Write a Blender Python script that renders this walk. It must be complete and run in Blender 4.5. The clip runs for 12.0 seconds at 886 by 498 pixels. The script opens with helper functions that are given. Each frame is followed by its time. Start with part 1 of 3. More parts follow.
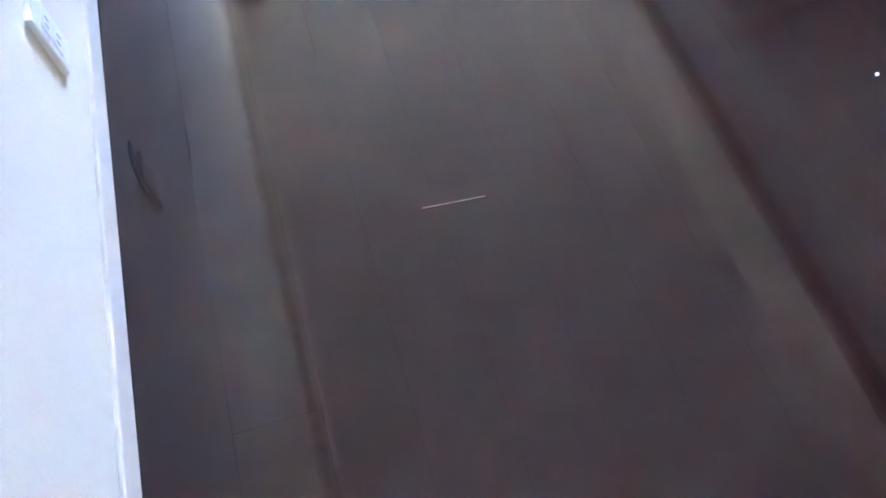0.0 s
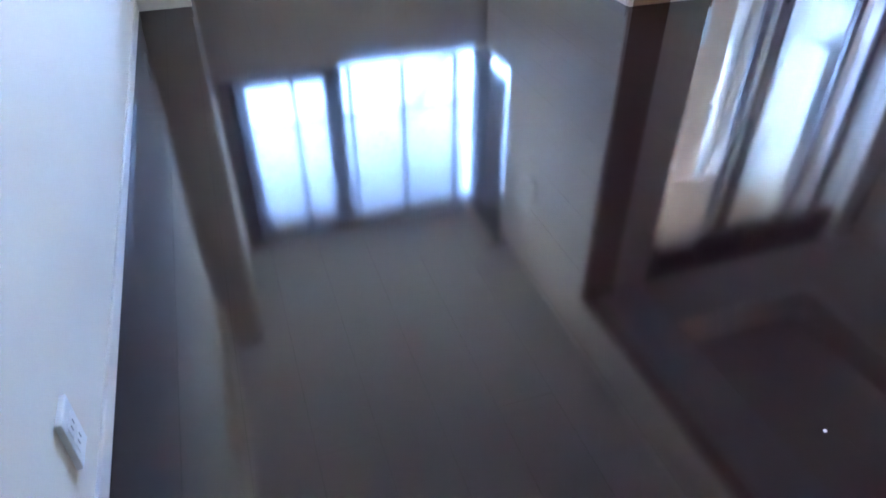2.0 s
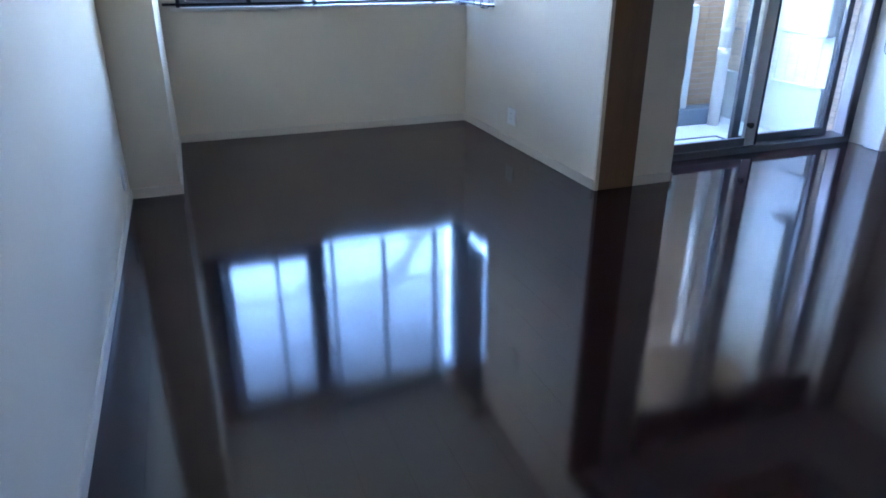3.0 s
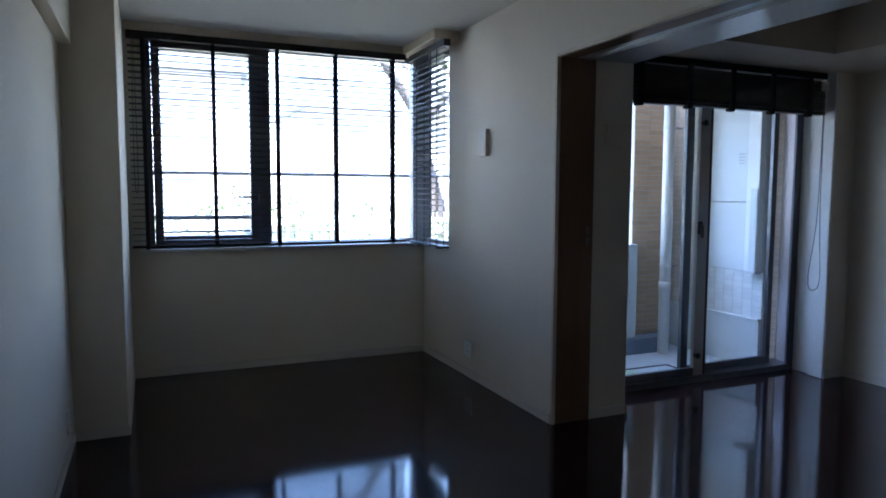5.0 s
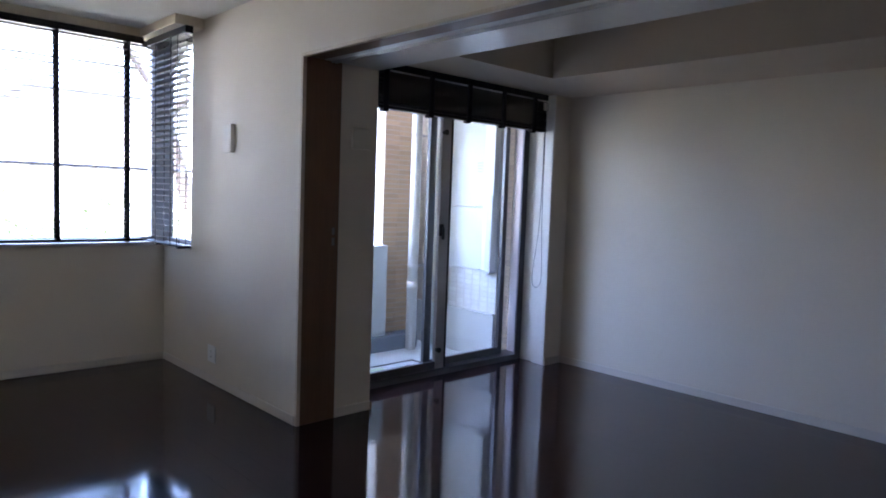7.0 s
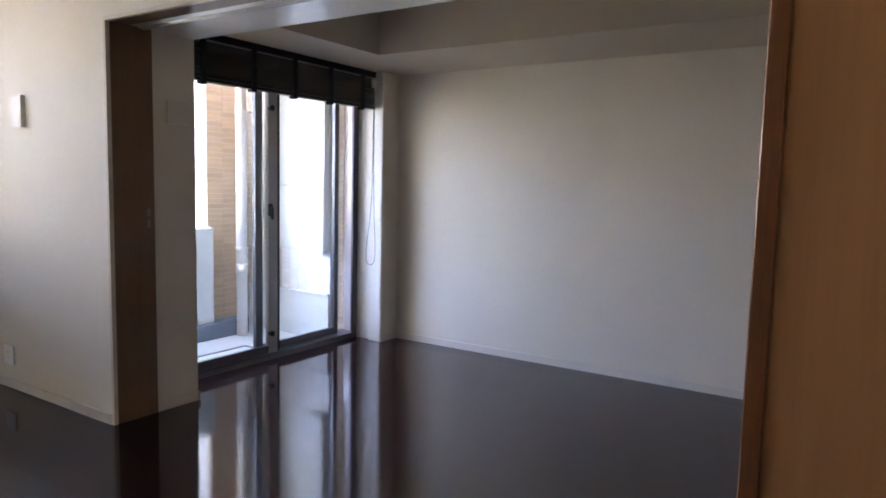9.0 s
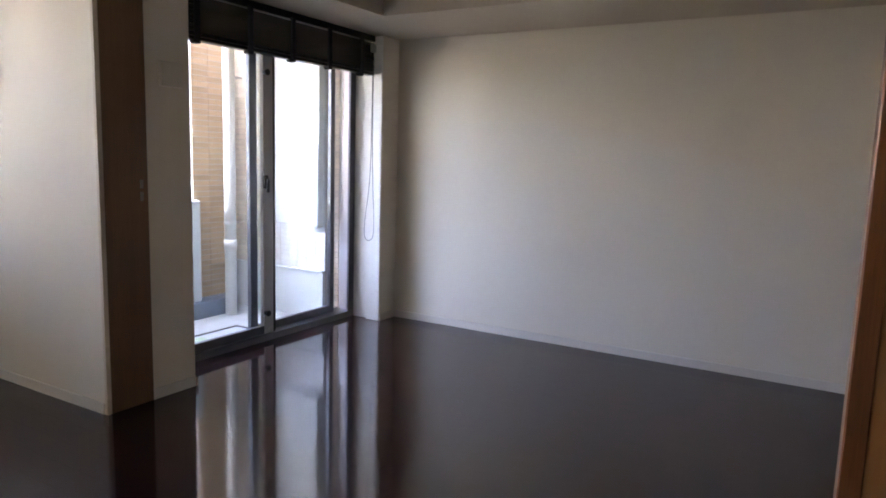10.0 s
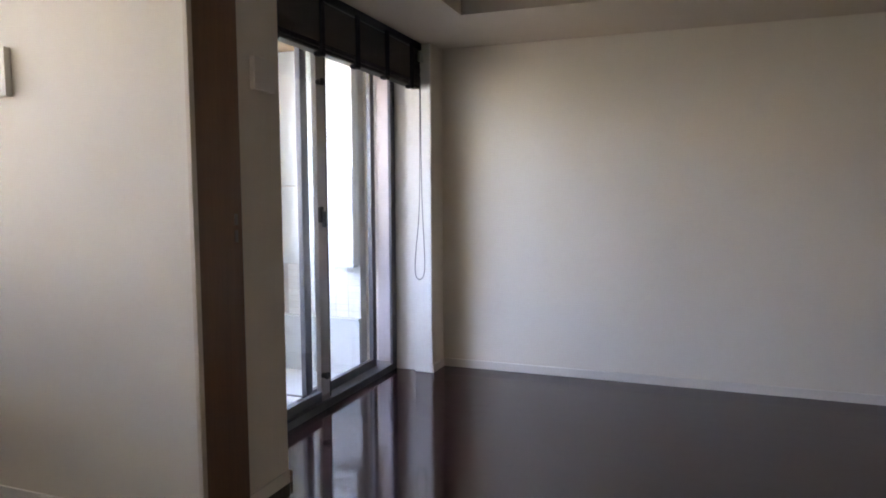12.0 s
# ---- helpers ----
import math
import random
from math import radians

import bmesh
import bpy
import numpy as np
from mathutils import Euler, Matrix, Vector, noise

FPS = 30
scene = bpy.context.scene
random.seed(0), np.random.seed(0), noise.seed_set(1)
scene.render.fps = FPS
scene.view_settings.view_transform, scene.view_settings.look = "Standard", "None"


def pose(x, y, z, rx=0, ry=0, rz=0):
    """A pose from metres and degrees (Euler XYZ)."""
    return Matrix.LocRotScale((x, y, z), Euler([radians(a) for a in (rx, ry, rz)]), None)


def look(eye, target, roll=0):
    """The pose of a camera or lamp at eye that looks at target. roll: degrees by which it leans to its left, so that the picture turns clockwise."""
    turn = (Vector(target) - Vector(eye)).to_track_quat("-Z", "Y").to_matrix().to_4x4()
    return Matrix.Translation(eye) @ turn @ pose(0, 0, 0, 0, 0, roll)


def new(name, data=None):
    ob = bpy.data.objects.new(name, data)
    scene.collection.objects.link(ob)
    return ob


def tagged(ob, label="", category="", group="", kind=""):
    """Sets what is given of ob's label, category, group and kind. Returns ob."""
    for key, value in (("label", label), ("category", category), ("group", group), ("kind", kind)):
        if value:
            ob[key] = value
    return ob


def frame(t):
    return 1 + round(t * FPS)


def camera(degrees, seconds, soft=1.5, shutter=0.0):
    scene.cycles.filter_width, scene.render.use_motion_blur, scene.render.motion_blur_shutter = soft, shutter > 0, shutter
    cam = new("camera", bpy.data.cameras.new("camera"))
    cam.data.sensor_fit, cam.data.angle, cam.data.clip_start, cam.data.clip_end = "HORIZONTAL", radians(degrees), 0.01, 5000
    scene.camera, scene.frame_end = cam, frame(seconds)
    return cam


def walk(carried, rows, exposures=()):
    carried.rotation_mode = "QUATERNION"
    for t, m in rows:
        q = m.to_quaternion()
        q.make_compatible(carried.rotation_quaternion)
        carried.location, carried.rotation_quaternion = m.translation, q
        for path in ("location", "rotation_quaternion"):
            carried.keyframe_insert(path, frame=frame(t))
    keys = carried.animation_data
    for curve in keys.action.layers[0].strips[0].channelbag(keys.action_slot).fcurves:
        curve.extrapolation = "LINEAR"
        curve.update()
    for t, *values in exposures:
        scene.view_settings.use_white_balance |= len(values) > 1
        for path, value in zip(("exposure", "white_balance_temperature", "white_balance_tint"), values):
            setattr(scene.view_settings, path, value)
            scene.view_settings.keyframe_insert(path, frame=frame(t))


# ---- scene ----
cam = camera(66.6, 12.0, soft=1.8)
PATH = [
    (0, (0.050, 0.349, 0.990), (0.304, 1.156, -0.678), 1.04),
    (0.5, (0.014, 0.369, 1.003), (0.331, 1.278, -0.601), 2.30),
    (1, (0.041, 0.368, 1.061), (0.389, 1.492, -0.395), -0.16),
    (1.5, (0.050, 0.371, 1.101), (0.468, 1.708, -0.208), -1.25),
    (2, (0.056, 0.362, 1.153), (0.552, 1.820, -0.010), 0.04),
    (2.5, (0.071, 0.328, 1.223), (0.662, 1.933, 0.187), 0.2),
    (3, (0.07, 0.345, 1.24), (0.711, 2.066, 0.449), 0.1),
    (3.5, (0.074, 0.311, 1.298), (0.756, 2.137, 0.854), -0.3),
    (3.7, (0.086, 0.312, 1.312), (0.781, 2.156, 0.969), -0.2),
    (5.5, (0.105, 0.272, 1.345), (1.001, 2.054, 1.2), 1.0),
    (6, (0.131, 0.264, 1.346), (1.224, 1.933, 1.202), 1.3),
    (6.5, (0.159, 0.248, 1.35), (1.412, 1.8, 1.204), 1.6),
    (7, (0.186, 0.217, 1.349), (1.553, 1.67, 1.197), 2.1),
    (7.5, (0.221, 0.195, 1.351), (1.725, 1.5, 1.171), 2.5),
    (7.7, (0.211, 0.192, 1.346), (1.774, 1.426, 1.167), 2.6),
    (9.3, (0.211, 0.209, 1.304), (1.884, 1.287, 1.111), 1.3),
    (9.5, (0.226, 0.259, 1.29), (1.884, 1.361, 1.096), 1.7),
    (10, (0.275, 0.549, 1.302), (1.986, 1.543, 1.035), 1.72),
    (10.5, (0.313, 0.813, 1.328), (2.095, 1.741, 1.110), -0.27),
    (11, (0.338, 1.158, 1.322), (2.074, 2.200, 1.117), 0.24),
    (11.5, (0.332, 1.58, 1.283), (2.134, 2.398, 0.995), 0.4),
    (12, (0.364, 1.949, 1.223), (2.229, 2.652, 1.057), -0.3),
]
walk(cam, [(t, look(e, g, r)) for t, e, g, r in PATH],
     [(0.0, 9.15, 5600, 22), (1.0, 9.1, 5600, 22), (1.5, 8.6, 5500, 22), (2.0, 8.1, 5300, 22), (2.5, 7.3, 5250, 20), (3.0, 6.75, 5100, 18), (3.5, 6.3, 5050, 16),
      (5.5, 4.45, 5600, 22), (6.5, 5.1, 5800, 27), (7.5, 5.9, 6150, 30), (9.5, 6.3, 7000, 30), (11.0, 6.3, 7250, 30), (12.0, 6.2, 7350, 30)])


# ---- world, sun, exposure ----
world = bpy.data.worlds.new("sky")
scene.world = world
world.use_nodes = True
wn = world.node_tree.nodes
wl = world.node_tree.links
sky = wn.new("ShaderNodeTexSky")
sky.sky_type = 'NISHITA'
sky.sun_disc = False
sky.sun_elevation = radians(52)
sky.sun_rotation = radians(243)
sky.air_density = 1.0
sky.dust_density = 1.8
wn["Background"].inputs[1].default_value = 0.15
wl.new(sky.outputs[0], wn["Background"].inputs[0])

sun = new("sun", bpy.data.lights.new("sun", 'SUN'))
sun.data.energy = 2.2
sun.data.angle = radians(0.5)
sun.data.color = (1.0, 0.94, 0.85)
sun.matrix_world = look((0.0, 0.0, 0.0), (0.55, 0.28, -0.78))


def opening(name, eye, target, w, h):
    """Marks an opening through which the sky lights the rooms; it gives off no light itself."""
    ob = new(name, bpy.data.lights.new(name, 'AREA'))
    ob.data.shape = 'RECTANGLE'
    ob.data.size, ob.data.size_y = w, h
    ob.data.cycles.is_portal = True
    ob.matrix_world = look(eye, target)


opening("window_opening", (1.15, 5.70, 1.68), (1.15, 4.0, 1.68), 2.2, 1.5)
opening("door_opening", (3.64, 4.10, 1.1), (3.64, 2.0, 1.1), 1.85, 2.2)


# ---- materials ----
def material(name, colour, rough=0.6, metal=0.0, grain=0.0, scale=40.0, bump=0.0, bump_scale=250.0, stretch=(1, 1, 1), coat=0.0,
             patch=0.0, patch_scale=1.5, shift=0.0, spec=0.5, coat_rough=0.12):
    """A painted, wooden or metal surface: base colour with grain and broad patches, fine relief, change from piece to piece."""
    m = bpy.data.materials.new(name)
    m.use_nodes = True
    n, l = m.node_tree.nodes, m.node_tree.links
    b = n["Principled BSDF"]
    b.inputs["Base Color"].default_value = (*colour, 1)
    b.inputs["Roughness"].default_value = rough
    b.inputs["Metallic"].default_value = metal
    b.inputs["Coat Weight"].default_value = coat
    b.inputs["Coat Roughness"].default_value = coat_rough
    b.inputs["Coat IOR"].default_value = 1.56
    b.inputs["Specular IOR Level"].default_value = spec
    tc = n.new("ShaderNodeTexCoord")
    mp = n.new("ShaderNodeMapping")
    mp.inputs["Scale"].default_value = stretch
    l.new(tc.outputs["Object"], mp.inputs[0])
    last = None
    if grain or patch or shift:
        value = n.new("ShaderNodeHueSaturation")
        value.inputs["Color"].default_value = (*colour, 1)
        terms = []
        for amount, size in ((grain, scale), (patch, patch_scale)):
            if amount:
                t = n.new("ShaderNodeTexNoise")
                t.inputs["Scale"].default_value = size
                t.inputs["Detail"].default_value = 5
                l.new(mp.outputs[0], t.inputs["Vector"])
                r = n.new("ShaderNodeMapRange")
                r.inputs[1].default_value, r.inputs[2].default_value = 0.25, 0.75
                r.inputs[3].default_value, r.inputs[4].default_value = -amount, amount
                l.new(t.outputs[0], r.inputs[0])
                terms.append(r.outputs[0])
        if shift:
            o = n.new("ShaderNodeObjectInfo")
            r = n.new("ShaderNodeMapRange")
            r.inputs[3].default_value, r.inputs[4].default_value = -shift, shift
            l.new(o.outputs["Random"], r.inputs[0])
            terms.append(r.outputs[0])
        add = None
        for s in terms:
            a = n.new("ShaderNodeMath")
            a.operation = 'ADD'
            a.inputs[1].default_value = 1.0 if add is None else 0.0
            l.new(s, a.inputs[0])
            if add is not None:
                l.new(add, a.inputs[1])
            add = a.outputs[0]
        l.new(add, value.inputs["Value"])
        l.new(value.outputs[0], b.inputs["Base Color"])
    if bump:
        t = n.new("ShaderNodeTexNoise")
        t.inputs["Scale"].default_value = bump_scale
        t.inputs["Detail"].default_value = 3
        l.new(mp.outputs[0], t.inputs["Vector"])
        u = n.new("ShaderNodeBump")
        u.inputs["Strength"].default_value = bump
        u.inputs["Distance"].default_value = 0.002
        l.new(t.outputs[0], u.inputs["Height"])
        l.new(u.outputs[0], b.inputs["Normal"])
        if coat:
            l.new(u.outputs[0], b.inputs["Coat Normal"])
    return m


WALLPAPER = material("wallpaper", (0.71, 0.635, 0.525), 0.85, grain=0.03, scale=300, bump=0.25, bump_scale=420, patch=0.035, patch_scale=1.3)
# wallpaper made darker and browner: the coffered ceiling's shade is in this colour
SHADEPAPER = material("shaded_ceiling_paper", (0.56, 0.475, 0.37), 0.85, grain=0.03, scale=250, bump=0.2, bump_scale=400, patch=0.035)
CEILING = material("ceiling_paper", (0.75, 0.72, 0.67), 0.85, grain=0.02, scale=200, bump=0.2, bump_scale=350, patch=0.03)
SKIRTING = material("skirting_vinyl", (0.66, 0.60, 0.52), 0.45, grain=0.03, scale=60, patch=0.03)
FLOORWOOD = material("espresso_floor_wood", (0.0185, 0.0068, 0.0064), 0.30, grain=0.05, scale=10, stretch=(9, 0.6, 4),
                     patch=0.10, patch_scale=2.0, shift=0.04, spec=0.0, coat=1.0, coat_rough=0.085, bump=0.04, bump_scale=3)
SUBFLOOR = material("dark_joint", (0.006, 0.004, 0.004), 0.5, grain=0.2, scale=30)
BROWNWOOD = material("dark_brown_jamb_wood", (0.185, 0.092, 0.042), 0.45, grain=0.12, scale=10, stretch=(12, 12, 0.7), bump=0.08, bump_scale=90, patch=0.1)
TRIMWOOD = material("red_brown_casing_wood", (0.25, 0.082, 0.022), 0.4, grain=0.2, scale=10, stretch=(14, 14, 0.8), bump=0.08, bump_scale=90, patch=0.1)
PANELWOOD = material("tan_door_veneer", (0.62, 0.285, 0.105), 0.5, grain=0.04, scale=8, stretch=(10, 10, 0.5), bump=0.06, bump_scale=80, patch=0.08)
CASINGPALE = material("pale_casing", (0.62, 0.52, 0.40), 0.5, grain=0.06, scale=20, stretch=(8, 8, 1), patch=0.04)
SOFFIT = material("soffit_board", (0.60, 0.57, 0.53), 0.28, grain=0.04, scale=30, patch=0.05, bump=0.05)
BLINDWOOD = material("black_blind_wood", (0.0075, 0.0065, 0.0075), 0.38, grain=0.3, scale=12, stretch=(0.6, 8, 8), bump=0.06, bump_scale=60, patch=0.15, shift=0.15, spec=0.3)
VALANCE = material("black_valance_lacquer", (0.012, 0.010, 0.010), 0.13, grain=0.25, scale=12, stretch=(0.6, 8, 8), bump=0.14, bump_scale=12, patch=0.2, patch_scale=4, spec=0.5)
TAPE = material("black_ladder_tape", (0.012, 0.012, 0.016), 0.9, grain=0.25, scale=300, bump=0.4, bump_scale=900, patch=0.1)
BRONZE = material("dark_bronze_aluminium", (0.13, 0.13, 0.14), 0.36, metal=0.5, grain=0.08, scale=60, stretch=(6, 6, 0.5), patch=0.1, bump=0.03)
STILE = material("grey_bronze_aluminium", (0.42, 0.40, 0.39), 0.42, metal=0.25, grain=0.06, scale=60, stretch=(6, 6, 0.5), patch=0.08, bump=0.03)
METAL = material("satin_steel", (0.55, 0.54, 0.52), 0.3, metal=1.0, grain=0.06, scale=80, patch=0.08)
STRIKE = material("dull_strike_metal", (0.28, 0.26, 0.24), 0.5, metal=0.7, grain=0.06, scale=80, patch=0.08)
PANE = material("far_pane", (0.42, 0.48, 0.55), 0.2, grain=0.05, scale=4, patch=0.1)
TANSOFFIT = material("tan_soffit", (0.42, 0.29, 0.18), 0.7, grain=0.08, scale=40, bump=0.2, patch=0.08)
BLACKPLASTIC = material("black_plastic", (0.012, 0.012, 0.013), 0.4, grain=0.1, scale=80, bump=0.05, patch=0.05)
WHITEPLASTIC = material("white_plastic", (0.80, 0.79, 0.76), 0.35, grain=0.015, scale=80, patch=0.02)
DARKSLOT = material("socket_slot", (0.22, 0.22, 0.21), 0.6, grain=0.1)
CREAMPLASTIC = material("cream_plastic", (0.69, 0.63, 0.54), 0.7, grain=0.02, scale=80, patch=0.02)
CORD = material("grey_cord", (0.10, 0.095, 0.09), 0.8, grain=0.2, scale=400, bump=0.3, bump_scale=800)
REVEAL = material("reveal_board", (0.74, 0.71, 0.66), 0.5, grain=0.03, scale=40, patch=0.04, bump=0.05)
TERRACE = material("terrace_screed", (0.58, 0.62, 0.63), 0.7, grain=0.10, scale=50, bump=0.3, bump_scale=120, patch=0.12, patch_scale=3)
TANTILE = material("tan_wall_tile", (0.58, 0.41, 0.26), 0.5, grain=0.08, scale=30, patch=0.08, shift=0.10, bump=0.1)
WHITETILE = material("white_wall_tile", (0.78, 0.79, 0.77), 0.45, grain=0.05, scale=30, patch=0.05, shift=0.06, bump=0.1)
MORTAR = material("mortar", (0.55, 0.53, 0.49), 0.85, grain=0.12, scale=120, bump=0.3, patch=0.1)
WHITEPAINT = material("white_exterior_paint", (0.66, 0.70, 0.69), 0.6, grain=0.04, scale=90, bump=0.2, bump_scale=160, patch=0.05, patch_scale=2)
CREAMTILE = material("cream_wall_tile", (0.78, 0.69, 0.56), 0.5, grain=0.08, scale=30, patch=0.08, shift=0.08, bump=0.1)
GREYPAINT = material("shaft_paint", (0.84, 0.85, 0.83), 0.6, grain=0.04, scale=90, bump=0.2, patch=0.05)
PIPE = material("white_pipe_pvc", (0.76, 0.74, 0.69), 0.4, grain=0.03, scale=60, patch=0.05)
KERB = material("slate_kerb", (0.20, 0.24, 0.29), 0.75, grain=0.12, scale=70, bump=0.2, patch=0.12)
HATCH = material("hatch_steel", (0.62, 0.66, 0.68), 0.4, metal=0.2, grain=0.06, scale=60, bump=0.1, patch=0.08)
STICKERGREEN = material("green_sticker", (0.50, 0.62, 0.42), 0.5, grain=0.03)
STICKERWHITE = material("white_sticker", (0.62, 0.64, 0.62), 0.5, grain=0.03)
SIGNGREY = material("grey_print", (0.35, 0.34, 0.32), 0.6, grain=0.05)
EARTH = material("garden_earth", (0.15, 0.13, 0.09), 0.9, grain=0.3, scale=6, bump=0.5, bump_scale=20, patch=0.25, patch_scale=0.4)
LEAF = material("leaf", (0.12, 0.16, 0.06), 0.55, grain=0.3, scale=8, patch=0.3, patch_scale=0.8)
BARK = material("bark", (0.05, 0.04, 0.035), 0.85, grain=0.3, scale=20, stretch=(3, 3, 0.6), bump=0.6, bump_scale=40, patch=0.2)
FENCEPAINT = material("pale_green_fence_paint", (0.55, 0.66, 0.60), 0.5, grain=0.05, scale=50, patch=0.06, shift=0.05)
HOUSEWALL = material("house_render", (0.70, 0.69, 0.66), 0.8, grain=0.06, scale=15, bump=0.2, patch=0.08, patch_scale=0.5)
ROOFTILE = material("blue_grey_roof", (0.20, 0.25, 0.33), 0.6, grain=0.12, scale=12, stretch=(1, 6, 6), bump=0.3, bump_scale=20, patch=0.12)
PAPERSTICK = material("pale_splinter", (0.30, 0.22, 0.20), 0.6, grain=0.1, scale=200)
SCUFF = material("scuff", (0.006, 0.005, 0.005), 0.95, grain=0.1)


def glass():
    m = bpy.data.materials.new("window_glass")
    m.use_nodes = True
    n, l = m.node_tree.nodes, m.node_tree.links
    b = n["Principled BSDF"]
    n.remove(b)
    tr = n.new("ShaderNodeBsdfTransparent")
    tr.inputs[0].default_value = (0.95, 0.98, 0.97, 1)
    gl = n.new("ShaderNodeBsdfGlossy")
    gl.inputs["Roughness"].default_value = 0.02
    lw = n.new("ShaderNodeLayerWeight")
    lw.inputs[0].default_value = 0.5
    pw = n.new("ShaderNodeMath")
    pw.operation = 'POWER'
    pw.inputs[1].default_value = 4.0
    l.new(lw.outputs["Facing"], pw.inputs[0])
    fr = n.new("ShaderNodeMapRange")
    fr.inputs[3].default_value, fr.inputs[4].default_value = 0.035, 0.6
    l.new(pw.outputs[0], fr.inputs[0])
    mx = n.new("ShaderNodeMixShader")
    l.new(fr.outputs[0], mx.inputs[0])
    l.new(tr.outputs[0], mx.inputs[1])
    l.new(gl.outputs[0], mx.inputs[2])
    l.new(mx.outputs[0], n["Material Output"].inputs[0])
    return m


GLASS = glass()


# ---- mesh helpers ----
def box(bm, x0, x1, y0, y1, z0, z1, bevel=0.0, segs=1):
    r = bmesh.ops.create_cube(bm, size=1.0, matrix=Matrix.Translation(((x0 + x1) / 2, (y0 + y1) / 2, (z0 + z1) / 2))
                              @ Matrix.Diagonal((x1 - x0, y1 - y0, z1 - z0, 1)))
    if bevel:
        edges = list({e for v in r["verts"] for e in v.link_edges})
        bmesh.ops.bevel(bm, geom=edges, offset=bevel, segments=segs, affect='EDGES', profile=0.5)
    return bm


def boxes(*rows, bevel=0.0, segs=1):
    bm = bmesh.new()
    for r in rows:
        box(bm, *r, bevel=bevel, segs=segs)
    return bm


def rod(bm, a, b, r, r2=None, n=12):
    """A round bar from a to b."""
    a, b = Vector(a), Vector(b)
    d = b - a
    m = Matrix.Translation((a + b) / 2) @ d.to_track_quat('Z', 'Y').to_matrix().to_4x4()
    bmesh.ops.create_cone(bm, cap_ends=True, segments=n, radius1=r, radius2=r if r2 is None else r2, depth=d.length, matrix=m)
    return bm


def rods(*rows, n=12):
    bm = bmesh.new()
    for r in rows:
        rod(bm, *r, n=n)
    return bm


def mesh_of(name, bm, mat, smooth=False):
    me = bpy.data.meshes.new(name)
    bm.to_mesh(me)
    bm.free()
    me.materials.append(mat)
    if smooth:
        for p in me.polygons:
            p.use_smooth = len(p.vertices) == 4
    return me


def part(name, bm, mat, parent, label="", smooth=False):
    ob = new(name, mesh_of(name, bm, mat, smooth))
    ob.parent = parent
    if label:
        tagged(ob, label)
    return ob


def share(name, me, parent, x, y, z, rx=0, ry=0, rz=0):
    """One more piece on mesh data that alike pieces share."""
    ob = new(name, me)
    ob.parent = parent
    ob.matrix_basis = pose(x, y, z, rx, ry, rz)
    return ob


def structure(name, bm, mat, label, category):
    return tagged(new(name, mesh_of(name, bm, mat)), label, category, kind="structure")


def thing(name, x, y, z, label, category, group=""):
    e = new(name)
    e.empty_display_size = 0.1
    e.location = (x, y, z)
    return tagged(e, label, category, group)


def at(ob, bm):
    bmesh.ops.translate(bm, verts=bm.verts, vec=-Vector(ob.location))
    return bm


# ---- the large structure ----
XW, XE = -0.315, 2.20        # first room, west and east wall faces
YN = 5.54                    # window wall face
XF = 4.772                   # far wall face of the second room
YD = 3.61                    # face of the wall with the sliding door
YS = -1.8                    # wall behind
H = 2.512                    # ceiling
XP = 2.73                    # east face of the pier
YJ = 3.54                    # end of the pier

subfloor = structure("floor", boxes((XW, 2.33, YS, YN, -0.12, -0.016), (2.33, XF, YS, 3.90, -0.12, -0.016)), SUBFLOOR,
                     "dark espresso glossy plank floor reflecting the windows", "floor")

structure("wall_west", boxes((-0.47, XW, YS, YN + 0.16, -0.1, H)), WALLPAPER, "off-white papered long side wall", "wall")
structure("pillar_west", boxes((XW, -0.046, 4.311, YN, 0.0, H), bevel=0.004), WALLPAPER, "off-white papered square pillar beside the window", "pillar")
structure("beam_west", boxes((XW, -0.255, 0.6, 4.311, 2.10, H), bevel=0.003), WALLPAPER, "shallow white papered beam along the side wall", "beam")
structure("wall_north", boxes((-0.47, 2.33, YN, YN + 0.16, -0.1, 0.905), (-0.47, 0.08, YN, YN + 0.16, 0.905, 2.445),
                              (-0.47, 2.33, YN, YN + 0.16, 2.445, H)), WALLPAPER, "off-white papered wall under the corner window", "wall")
structure("wall_east_pier", boxes((XE, 2.33, 3.556, 5.03, 0.0, H), (XE, 2.33, 5.03, YN, 0.0, 0.905), (XE, 2.33, 5.03, YN, 2.445, H),
                                  (2.33, XP, 3.548, 4.02, 0.0, H)), WALLPAPER, "off-white papered pier between the two rooms", "wall")
structure("wall_header", boxes((XE, 2.46, 0.455, 3.556, 2.115, H), (2.46, XP, 0.455, 3.548, 2.115, H)), WALLPAPER,
          "off-white papered header over the wide opening", "wall")
structure("wall_partition", boxes((2.26, 2.40, YS, 0.455, 0.0, H)), WALLPAPER, "partition wall behind the sliding panels", "wall")
structure("wall_south", boxes((-0.47, XF + 0.14, YS - 0.14, YS, -0.1, H)), WALLPAPER, "plain off-white wall behind", "wall")
structure("wall_far", boxes((XF, XF + 0.14, YS, 4.02, -0.1, H)), WALLPAPER, "large plain off-white papered wall", "wall")
structure("wall_door", boxes((4.566, XF, YD, 3.742, 0.0, 2.20), (4.612, XF, 3.742, 4.02, 0.0, 2.20)), WALLPAPER, "narrow off-white wall beside the sliding door", "wall")
structure("ceiling", boxes((-0.47, XP, YS, YN + 0.16, H, H + 0.15)), CEILING, "white papered flat ceiling of the window room", "ceiling")
structure("ceiling_coffer", boxes((XP, XF + 0.14, YS, 4.02, H + 0.002, H + 0.15)), SHADEPAPER, "raised papered middle of the coffered ceiling, shade put into its tan colour", "ceiling")
